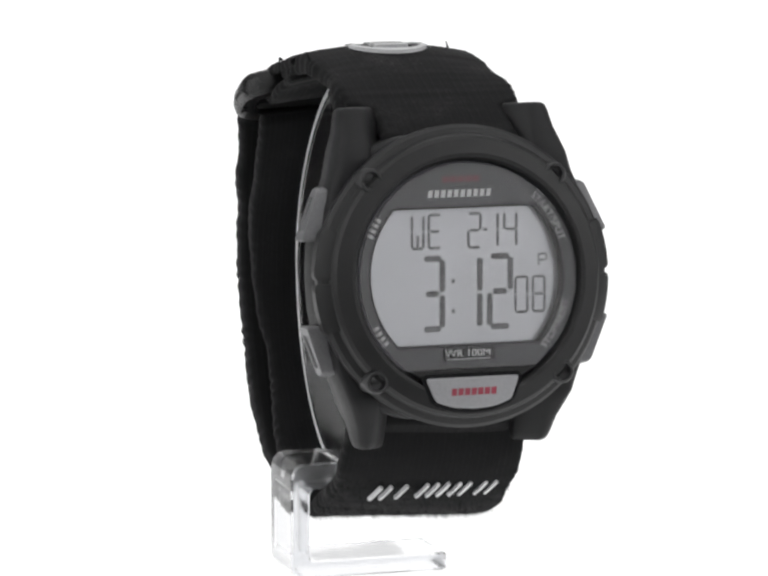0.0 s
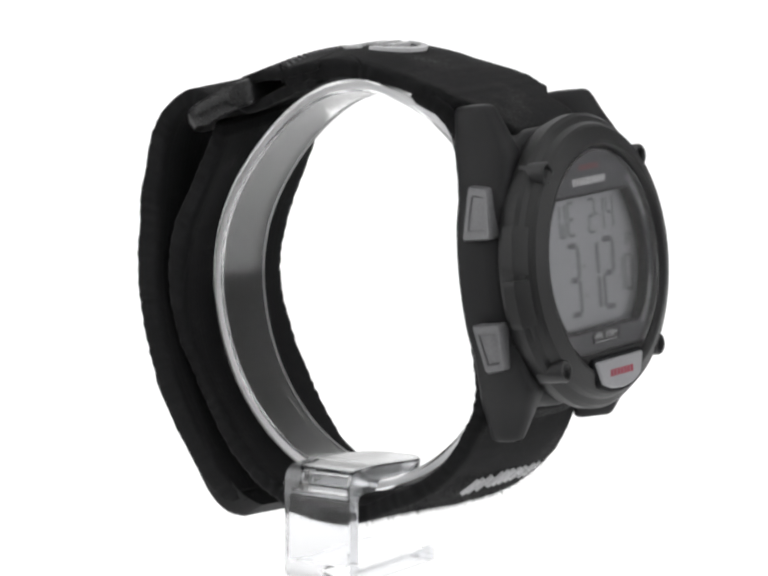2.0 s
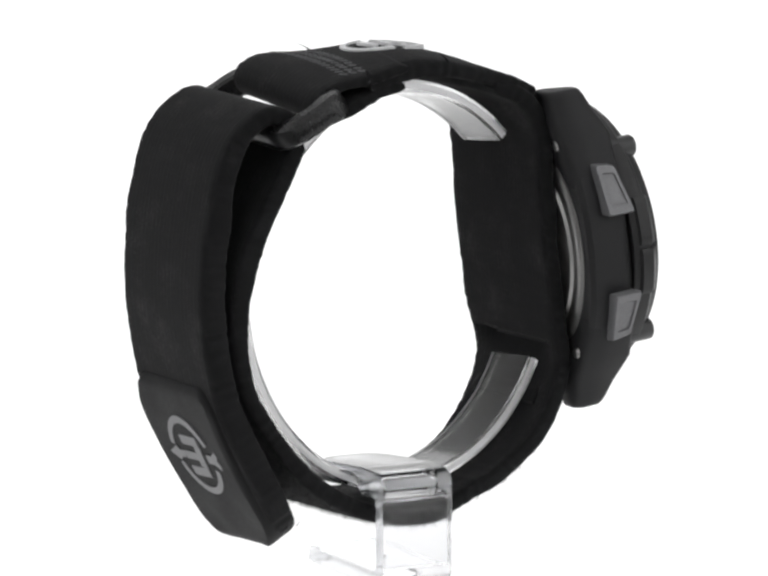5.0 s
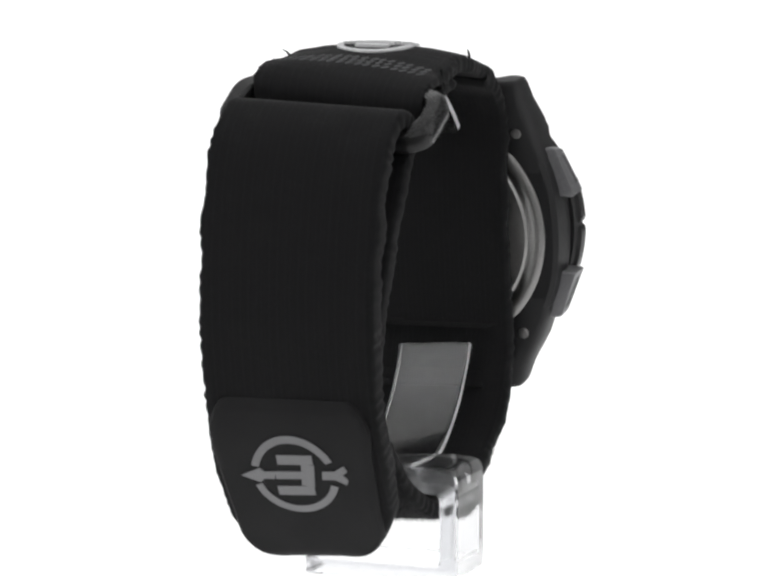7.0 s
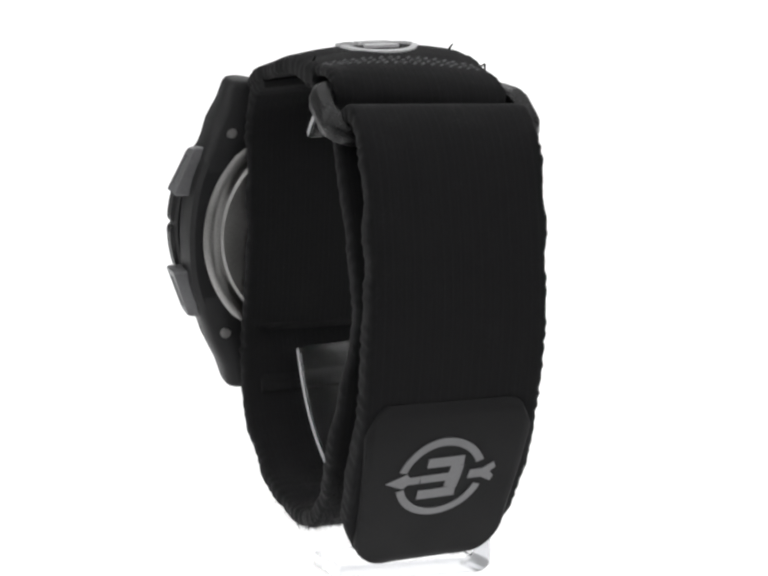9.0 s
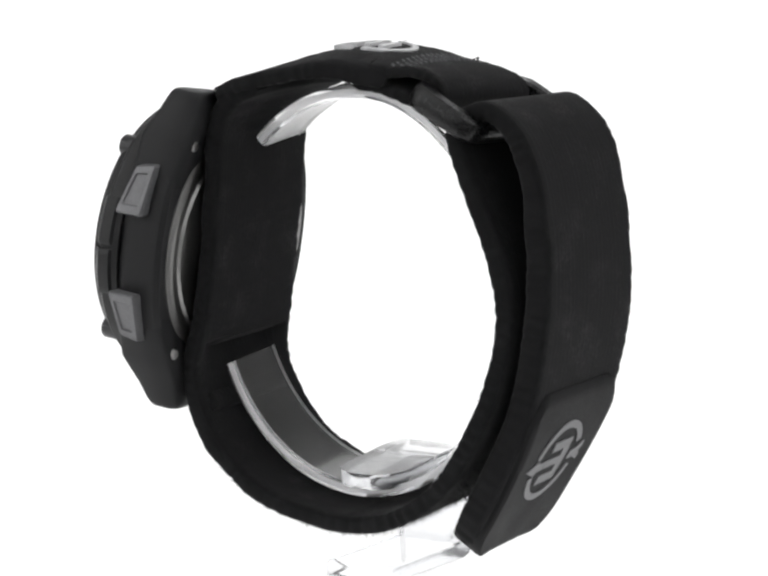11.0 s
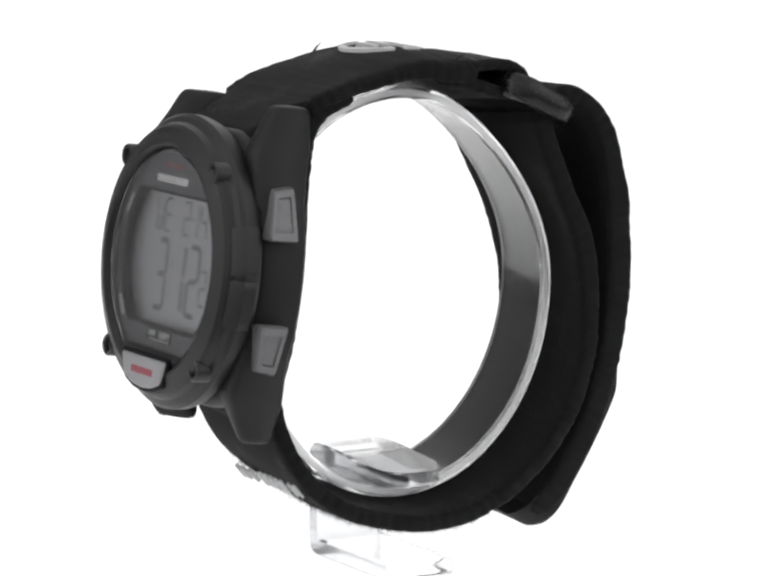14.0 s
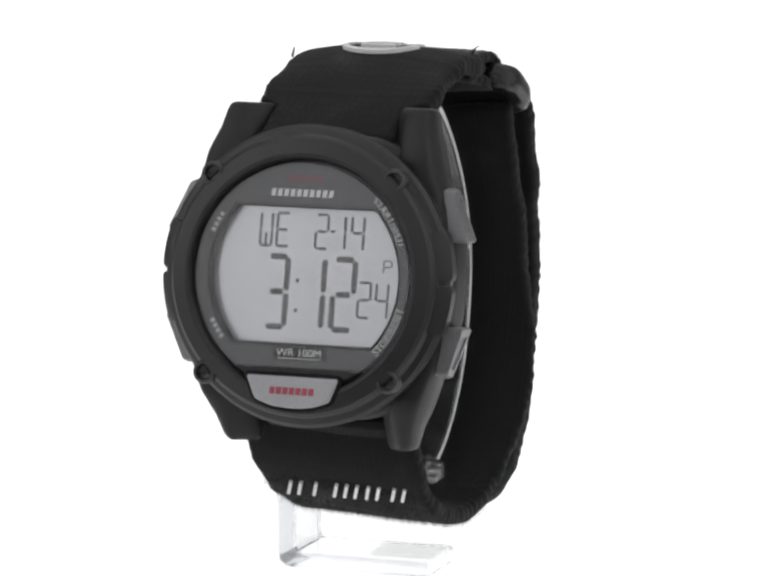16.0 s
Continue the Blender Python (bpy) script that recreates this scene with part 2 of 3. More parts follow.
def display_stand():
    root = tagged(new("display_stand"), "clear acrylic watch display stand with open clip ring", "stand")
    # the clip: an open ring, its gap towards the watch case
    loops = []
    for i in range(161):
        a = radians(-155 + (155 + 134) * i / 160)
        (yo, zo), (yi, zi) = oval(a, -0.3), oval(a, -2.2)
        x0, x1, e = -5.6, 5.5, 0.25
        loops.append([(x0, yi, zi), (x0 - e, (yi * 3 + yo) / 4, (zi * 3 + zo) / 4), (x0 - e, (yi + yo * 3) / 4, (zi + zo * 3) / 4), (x0, yo, zo),
                      (x1, yo, zo), (x1 + e, (yi + yo * 3) / 4, (zi + zo * 3) / 4), (x1 + e, (yi * 3 + yo) / 4, (zi * 3 + zo) / 4), (x1, yi, zi)])
    # the whole clip leans a little to one side
    loops = [[(x, y, z - LEAN * (x + 6)) for x, y, z in loop] for loop in loops]
    frost(part("clip_ring", loft(loops), RING_ACRYLIC, root), 0)
    # arm, column and foot: bent from one strip
    y0, y1 = -4.1, 7.5
    mid_y, half_y = (y0 + y1) / 2, (y1 - y0) / 2
    def strip(outline):
        inside = grown(outline, -0.3)
        def row(k, pts):
            out = []
            for x, z in pts:
                t = min(1, max(0, (x - 2.9) / 6.4)) if z > -120 else 0
                out.append((x, mid_y + k * half_y * math.sqrt(1 - t * t), z - (LEAN * max(0, x + 8) if z > -120 else 0)))
            return out
        return loft([row(k, o) for k, o in ((-1, inside), (-0.95, outline), (0.95, outline), (1, inside))])
    def c_strip():
        xs = [9.25, 9.1, 8.8, 8.4, 7.9, 7.4, 6.6, 5.9, 4.9, 3.9, 2.4, 0.4, -3.0, -8.0]
        o = rounded([(x, -116.2) for x in xs[:1]] + [(-6.4, -116.2), (-7.4, -118.0), (-12.3, -118.0), (-12.3, -128.8), (9.4, -128.8), (9.4, -131.5), (-15.2, -131.5), (-15.2, -113.9), (9.25, -113.9)], [0.8, 0.8, 1.2, 1.2, 1.0, 0.8, 0.8, 2.4, 2.6, 0.8], 6)
        full = []
        for a, b in zip(o, o[1:] + o[:1]):
            full.append(Vector(a))
            if abs(a[1] - b[1]) < 1e-6 and a[1] > -120 and abs(a[0] - b[0]) > 6:
                for x in (xs[1:] if b[0] < a[0] else xs[:0:-1]):
                    if min(a[0], b[0]) + 0.1 < x < max(a[0], b[0]) - 0.1:
                        full.append(Vector((x, a[1])))
        return strip(list(reversed(full)))
    frost(part("bracket", c_strip(), ACRYLIC, root, smooth=22), 1, CUT)
    return root


stand = display_stand()


# ---- the watch ----
watch = tagged(new("wristwatch"), "black digital sport watch with nylon hook-and-loop strap on a clear stand", "watch")


DEPTH = 1.3           # the display lies this far behind the case's own level
FACE = 0.3            # level of the dial's printed face


def case_parts():
    # round middle case
    quarter = [(21.0, 0), (20.8, 4), (20.2, 8), (19.0, 11.5), (17.4, 14), (15.0, 16.8), (12.0, 19.0), (8.0, 20.3)]
    out = quarter + [(-x, y) for x, y in reversed(quarter)] + [(-x, -y) for x, y in quarter[1:]] + [(x, -y) for x, y in list(reversed(quarter))[:-1]]
    out = rounded(out, 1.2, 2)
    def level(shrink, c):
        return [(p.x, p.y, c) for p in grown(out, -shrink)]
    case = part("case", loft([level(0.8, -11.0), level(0.1, -10.3), level(0.0, -9.0), level(0.0, -6.0), level(0.15, -4.5), level(0.6, -3.8), level(1.3, -3.5)]), RESIN, watch, space=CASE, smooth=35)
    # four lugs, sloping away from the face
    for sx in (1, -1):
        for sy in (1, -1):
            slope, knee = (0.50, 17.3) if sy > 0 else (0.60, 17.2)
            rows = []
            for y, tuck in ((10.0, 0), (12.5, 0), (14.5, 0), (16.5, 0), (knee, 0), (19.0, 0), (21.0, 0), (23.3, 0), (24.0, 0.08), (24.35, 0.3), (24.5, 0.7)):
                outer = np.interp(y, [10, 12.5, 14.5, 17.5, 21, 24.5], [19.1, 18.6, 17.8, 17.0, 15.9, 15.4] if sy > 0 else [19.1, 18.6, 17.8, 16.7, 15.1, 14.2]) - tuck
                inner = 9.9 + tuck * 0.8
                top = -3.0 - slope * max(0, y - knee) - tuck * 0.8
                low = np.interp(y, [10, 13, 19], [-11.0, -11.2, -12.3]) + tuck
                rows.append([(sx * x, sy * y, c) for x, c in ((inner, low + 0.4), (inner + 0.4, low), (outer - 0.8, low), (outer, low + 0.8), (outer + 0.1, (low + top) / 2), (outer, top - 1.0),
                                                              (outer - 0.3, top - 0.4), (outer - 1.0, top), (inner + 3.0, top), (inner + 2.3, top - 0.5), (inner, max(low + 1.2, top - 3.4)))])
            part("lug", loft(rows), RESIN, case, space=CASE, smooth=50)
    # steel back with a ring
    part("case_back", lathe([(18.9, -10.6), (18.9, -11.2), (18.4, -11.5), (17.0, -11.55), (16.7, -11.35), (16.2, -11.35), (15.8, -11.7), (8, -11.75), (0.3, -11.75)]),
         STEEL, watch, "brushed steel case back", space=CASE)
    for x in (-15.0, 15.0):
        for y in (16.4, -15.6):
            part("back_screw", lathe([(0.9, -10.6), (0.9, -11.7), (0.7, -12.0), (0.1, -12.05)], 20, cx=x, cy=y), STEEL, watch, "small steel screw in the case back", space=CASE)
    # bezel ring, a little fuller on its mode-button side
    def fuller(bm):
        for v in bm.verts:
            v.co.x -= 0.25 * min(1, max(0, (-v.co.x - 14) / 6))
        return bm
    bezel = part("bezel", fuller(lathe([(16.1, -3.4), (20.9, -3.6), (21.35, -2.4), (21.4, -1.0), (20.9, -0.35), (20.1, 0.1), (19.75, 1.1), (19.3, 1.6), (17.3, 2.35), (16.8, 2.3), (16.45, 1.7), (16.2, 0.6)],
                                ring=True, sy=1.01)), BEZEL, watch, "charcoal resin bezel with four corner screws", space=CASE, smooth=20)
    # wings on the bezel at three and nine o'clock
    for s in (1, -1):
        for b0, b1 in ((-7.4, -0.4), (0.3, 7.4)):
            loops = []
            for i in range(13):
                a = math.asin((b0 + (b1 - b0) * i / 12) / 21.4)
                k = 0.35 if i in (0, 12) else 0.62
                loops.append([(s * r * math.cos(a), r * math.sin(a), c) for r, c in ((20.0, -3.2), (21.2 + k, -2.6), (21.25 + k, -0.8), (20.6, 0.35), (19.6, 0.8))])
            part("bezel_wing", fuller(loft(loops)), BEZEL, bezel, space=CASE)
    # screws at the bezel's corners
    for x, y in ((-13.7, 13.7), (13.0, 13.7), (-13.8, -14.0), (13.2, -13.8)):
        cup = lathe([(1.7, -2.4), (1.7, 1.6), (1.5, 1.85), (1.2, 1.85), (1.05, 1.6), (1.0, 1.1), (0.15, 1.1)], 28, cx=x * 1.025, cy=y * 1.025)
        part("screw", cup, SCREW, bezel, "black hollow screw head", space=CASE)
        post = loft([[(x * k, y * 1.025 + 0.8 * math.cos(a), 0.4 + 0.8 * math.sin(a)) for a in [i * math.pi / 7 for i in range(14)]] for k in (1.0, 1.06, 1.1, 1.125)])
        part("screw_post", post, BEZEL, bezel, space=CASE)
    low = math.asin(13.0 / 16.35)
    chord = [(16.35 * math.cos(a), 16.35 * math.sin(a)) for a in [-math.pi + low + (math.pi - 2 * low) * i / 20 for i in range(21)]]
    part("bezel_bridge", slab(chord, -0.3, 1.9, 0.35), BEZEL, bezel, "charcoal bridge under the dial", space=CASE)
    # dial and display
    h, r = 9.75, 14.3
    a0 = math.asin(h / r)
    disc = [(r * math.cos(a), r * math.sin(a)) for a in [-a0 + 2 * a0 * i / 24 for i in range(25)]]
    disc += [(disc[-1][0] * (1 - 2 * i / 16), h) for i in range(1, 16)]
    disc += [(-x, -y) for x, y in disc]
    def hoop(radius, c):
        return [(radius * x / math.hypot(x, y), radius * y / math.hypot(x, y), c) for x, y in disc]
    hole = grown(disc, 0.3)
    plate = loft([hoop(16.4, -1.6), hoop(16.4, FACE - 0.1), hoop(16.3, FACE), [(x, y, FACE) for x, y in hole], [(x, y, -DEPTH) for x, y in hole]], caps=False)
    dial = part("dial", plate, DIAL, watch, "dark grey dial plate", space=CASE)
    lip = grown(disc, -0.1)
    rim = loft([[(x, y, -DEPTH) for x, y in hole], [(x, y, FACE + 0.04) for x, y in hole], [(x, y, FACE + 0.04) for x, y in lip], [(x, y, -DEPTH) for x, y in lip]], caps=False)
    part("display_rim", rim, BLACK, watch, "black line round the display", space=CASE)
    lcd = part("display", slab(grown(disc, 0.8), -DEPTH - 0.25, -DEPTH - 0.02, 0.03), LCD, watch, "pale grey liquid crystal display", space=CASE)
    # glass over the dial
    glass = part("crystal", lathe([(16.0, 1.15), (16.1, 1.25), (16.1, 1.6), (16.0, 1.7)]), GLASS, watch, "clear flat crystal", space=CASE)
    glass.visible_shadow = False
    return bezel, lcd, dial


bezel, lcd, dial = case_parts()

# seven-bar figures: bars are named a to g as usual, clockwise from the top
BARS = {"0": "abcdef", "1": "bc", "2": "abged", "3": "abgcd", "4": "fgbc", "5": "afgcd", "6": "afgedc", "7": "abc", "8": "abcdefg", "9": "abcdfg",
        "E": "afged", "P": "abfge", "W": "fedcbm"}


def bar_shape(k, x0, x1, y0, y1, w, lean=0.035):
    ym, g = (y0 + y1) / 2, w * 0.12
    xm = (x0 + x1) / 2
    ends = {"a": (x0, y1, x1, y1), "d": (x0, y0, x1, y0), "g": (x0 + w * .3, ym, x1 - w * .3, ym), "b": (x1, y1, x1, ym), "c": (x1, ym, x1, y0),
            "f": (x0, y1, x0, ym), "e": (x0, ym, x0, y0), "m": (xm, ym - w, xm, y0)}
    ax, ay, bx, by = ends[k]
    d = Vector((bx - ax, by - ay)).normalized()
    n = Vector((-d.y, d.x)) * (w / 2)
    a, b = Vector((ax, ay)) + d * g, Vector((bx, by)) - d * g
    pts = [a, a + d * w * .35 + n, b - d * w * .35 + n, b, b - d * w * .35 - n, a + d * w * .35 - n]
    return [(p.x + (p.y - ym) * lean, p.y) for p in pts]


def display_figures():
    big, mid = 0.88, 0.42
    rows = [("W", -7.4, -5.7, 4.1, 8.8, mid), ("E", -4.9, -3.1, 4.1, 8.8, mid), ("2", 1.0, 2.8, 4.0, 8.8, mid), ("1", 3.9, 5.4, 4.0, 8.8, mid), ("4", 6.4, 8.2, 4.0, 8.8, mid),
            ("3", -6.1, -3.2, -7.4, 2.6, big), ("1", -0.5, 2.4, -7.4, 2.6, big), ("2", 3.9, 7.0, -7.4, 2.6, big), ("P", 11.4, 12.6, 0.9, 2.7, 0.26)]
    for ch, x0, x1, y0, y1, w in rows:
        part("display_figure", flat([bar_shape(k, x0, x1, y0, y1, w) for k in BARS[ch]], -DEPTH - 0.02, -DEPTH), SEGMENT, lcd, "dark grey display figure", space=CASE)
    part("display_dash", flat([bar(3.25, 6.5, 3.85, 6.5, 0.4)], -DEPTH - 0.02, -DEPTH), SEGMENT, lcd, space=CASE)
    for y in (-0.7, -5.0):
        part("display_dot", flat([bar(-1.5 + y * .03, y - .3, -1.48 + y * .03, y + .3, 0.45)], -DEPTH - 0.02, -DEPTH), SEGMENT, lcd, space=CASE)
    moving = []
    for place, (x0, x1) in enumerate(((7.75, 9.55), (10.4, 12.15))):
        for k in "abcdefg":
            ob = part("display_bar", flat([bar_shape(k, x0, x1, -5.5, -0.5, 0.4)], -DEPTH - 0.02, -DEPTH), SEGMENT, lcd, space=CASE)
            moving.append((ob, place, k))
    return moving


seconds_bars = display_figures()


def lettering(text, size, mat, place, parent, label="", name="lettering"):
    """Printed words in the built-in font, as thin meshes on the dial; place() maps flat points."""
    cu = bpy.data.curves.new("text", "FONT")
    cu.body, cu.size, cu.align_x, cu.align_y = text, size, "CENTER", "CENTER"
    ob = bpy.data.objects.new("text", cu)
    scene.collection.objects.link(ob)
    bpy.context.view_layer.update()
    me = bpy.data.meshes.new_from_object(ob.evaluated_get(bpy.context.evaluated_depsgraph_get()))
    bpy.data.objects.remove(ob)
    bm = bmesh.new()
    bm.from_mesh(me)
    bpy.data.meshes.remove(me)
    for v in bm.verts:
        v.co = place(v.co)
    bm.normal_update()
    return part(name, bm, mat, parent, label, space=CASE)


def dial_print():
    # bars in place of the maker's words
    for x in [-5.4 + 0.965 * i for i in range(10)]:
        part("printed_bar", flat([[(x, 11.25), (x + 0.62, 11.25), (x + 0.8, 12.3), (x + 0.18, 12.3)]], FACE, FACE + 0.08), PRINT, dial, "pale printed bar", space=CASE)
    for x in [-3.2 + 1.15 * i for i in range(5)]:
        part("printed_bar", flat([[(x, 13.4), (x + 0.9, 13.4), (x + 1.0, 14.2), (x + 0.1, 14.2)]], FACE, FACE + 0.08), DIM_RED, dial, "dim red printed bar", space=CASE)
    part("depth_plate", flat([[(-4.1, -12.0), (3.9, -12.0), (3.9, -10.2), (-4.1, -10.2)]], FACE, FACE + 0.1), BLACK, watch, "black plate behind the depth rating", space=CASE)
    lettering("WR 100M", 1.45, PRINT, lambda c: Vector((c.x * 1.13 - 0.2, c.y - 10.95, FACE + 0.11)), watch, "pale depth rating words")
    part("tiny_print", flat([[(x, -11.85), (x + 0.35, -11.85), (x + 0.35, -11.65), (x, -11.65)] for x in [-3.3 + 0.5 * i for i in range(13)]], FACE, FACE + 0.12), DIM_PRINT, watch, "tiny printed bars", space=CASE)

    def curved(text, mid, size):
        def place(c):
            a = mid - c.x / 15.25
            r = 15.25 + c.y
            return Vector((r * math.cos(a), r * math.sin(a), FACE + 0.1))
        lettering(text, size, DIM_PRINT, place, watch, "dim words round the dial")
    curved("START/SPLIT", radians(33), 1.45)
    def curved_low(text, mid, size):
        def place(c):
            a = mid + c.x / 15.25
            r = 15.25 - c.y
            return Vector((r * math.cos(a), r * math.sin(a), FACE + 0.1))
        lettering(text, size, DIM_PRINT, place, watch, "dim words round the dial")
    curved_low("STOP/RESET", radians(-29), 1.45)
    for mid in (152, 212):
        for i in range(4):
            part("printed_bar", flat([arc_piece(14.9, 15.5, mid - 6 + i * 3.2, mid - 4.2 + i * 3.2, 3)], FACE, FACE + 0.1), DIM_PRINT, dial, "dim printed bar", space=CASE)


dial_print()


def buttons():
    for s in (1, -1):
        for y0, y1, xa, xb in ((5.7, 13.4, 22.6, 19.5), (-13.8, -6.3, 19.7, 22.4)):
            # seen from the side: tapered towards the face
            mid_y, mid_c = (y0 + y1) / 2, -6.1
            top = 1 if y0 > 0 else -1
            pts = rounded([(y0, -8.2), (y1, -8.2), (y1 - (0.5 if top > 0 else 0), -5.0 if top > 0 else -3.6), (y0 + (0 if top > 0 else 0.5), -3.6 if top > 0 else -5.0)], 0.5, 3)
            def ring(size, push):
                out = []
                for y, c in pts:
                    y, c = mid_y + (y - mid_y) * size, mid_c + (c - mid_c) * size
                    t = (y - y0) / (y1 - y0)
                    out.append((s * (xa + (xb - xa) * t + push), y, c))
                return out
            loops = [ring(1, -5), ring(1, -0.15), ring(0.93, 0.3), ring(0.66, 0.3), ring(0.6, 0.0), ring(0.52, 0.05)]
            part("button", loft(loops), BUTTON, watch, "grey push button with a sunk middle", space=CASE)


buttons()


def lamp_plate():
    o = [(-7.3, -14.2), (-5.9, -17.6), (-3.2, -18.5), (0, -18.75), (2.7, -18.5), (5.4, -17.6), (6.7, -14.2)]
    rim = part("lamp_button_rim", slab(grown(rounded(o, 0.6, 3), 0.55), 0.6, 2.52, 0.2), BLACK, watch, space=CASE)
    plate = part("lamp_button", slab(rounded(o, 0.6, 3), 0.6, 2.85, 0.25), PLATE, watch, "pale grey lamp button with red bars", space=CASE)
    for x in [-3.6 + 0.98 * i for i in range(7)]:
        part("red_bar", flat([[(x, -16.75), (x + 0.75, -16.75), (x + 0.85, -15.75), (x + 0.1, -15.75)]], 2.8, 2.9), RED, plate, "red printed bar", space=CASE)


lamp_plate()

# ---- the strap, in pieces along its lines ----
UPPER = Path([(8.6, -55.2), (5.0, -54.2), (0, -53.4), (-6, -53.9), (-12, -55.6), (-18, -58.1), (-24, -61.0), (-28.5, -63.5)], 1)
LOOP = Path([(2.5, -52.9), (5.5, -53.4), (9.0, -54.2), (13.0, -55.0), (16.2, -56.6), (17.5, -58.6), (16.0, -60.2), (13.0, -59.2), (9.8, -57.4), (6.5, -56.2), (3.0, -55.5)], -1)
WRAP = Path([(-13.0, -56.9), (-18.6, -60.0), (-21.8, -64.8), (-22.6, -74), (-23.6, -84), (-24.9, -94), (-25.6, -101), (-24.2, -107.2), (-20.4, -113.5), (-13.4, -118.7),
             (-4, -121.3), (4, -121.5), (11, -119.5), (18, -114.7), (23.9, -107.0), (28.0, -98.5), (29.3, -89), (27.8, -80.5), (24.6, -73.5), (21.8, -67.6), (20.0, -63.2)], 1)
FLAP = Path([(19.9, -62.3), (21.5, -60.9), (25.3, -59.8), (29.4, -62.6), (31.8, -67.5), (33.0, -74), (33.8, -81), (34.0, -88), (33.0, -96), (31.2, -103), (28.4, -109.2), (24.5, -116.2), (19.6, -124.2)], -1)


def sag(bm, twist=False, lean=0.085):
    """The strap sits a little askew: it hangs lower on one side, and its top lies higher there."""
    for v in bm.verts:
        crown = min(1, max(0, (v.co.z + 66) / 6)) * min(1, max(0, (17 - abs(v.co.y)) / 8))
        v.co.z += crown * (0.35 - 1.5 * ((v.co.x - 0.5) / 13.3) ** 2)
        t = min(1, max(0, (-90 - v.co.z) / 26))
        v.co.z -= np.interp(v.co.y, [-20, -8, 5, 20], [0.0, 0.025, 0.05, 0.065]) * (v.co.x - 0.6) * t * t * (3 - 2 * t)
        u = min(1, max(0, (v.co.y - 4) / 11)) * min(1, max(0, (v.co.z + 75) / 10))
        v.co.z += lean * (v.co.x + 5) * u
        if twist:
            # the lower front lies tighter to the clip on one side
            near = min(1, max(0, (-3 - v.co.y) / 8)) * t * min(1, max(0, (6 - v.co.x) / 19))
            v.co.z += 1.5 * near
            v.co.y += 1.3 * near
            k = min(1, max(0, (v.co.z + (101 if v.co.y < 0 else 108)) / 8)) * min(1, max(0, (-59 - v.co.z) / 6))
            if v.co.y < 0:
                v.co.y += (0.5 + 0.03 * (v.co.x + 11)) * k
            else:
                v.co.y -= 0.02 * (v.co.x + 11) * k
            # it bulges a little where it passes over the clip
            a = math.atan2((v.co.z + 87.4) / 31.3, v.co.y / 27.0)
            if abs(v.co.x) < 9.5 and -2.8 < a < 1.1:
                y, z = oval(a, 0.25)
                if math.hypot(v.co.y, v.co.z + 87.4) < math.hypot(y, z + 87.4):
                    v.co.y, v.co.z = y, z
            v.co.x += 2.2 * math.exp(-((v.co.z + 105) / 12) ** 2) * min(1, max(0, (v.co.y - 2) / 12))
    return bm


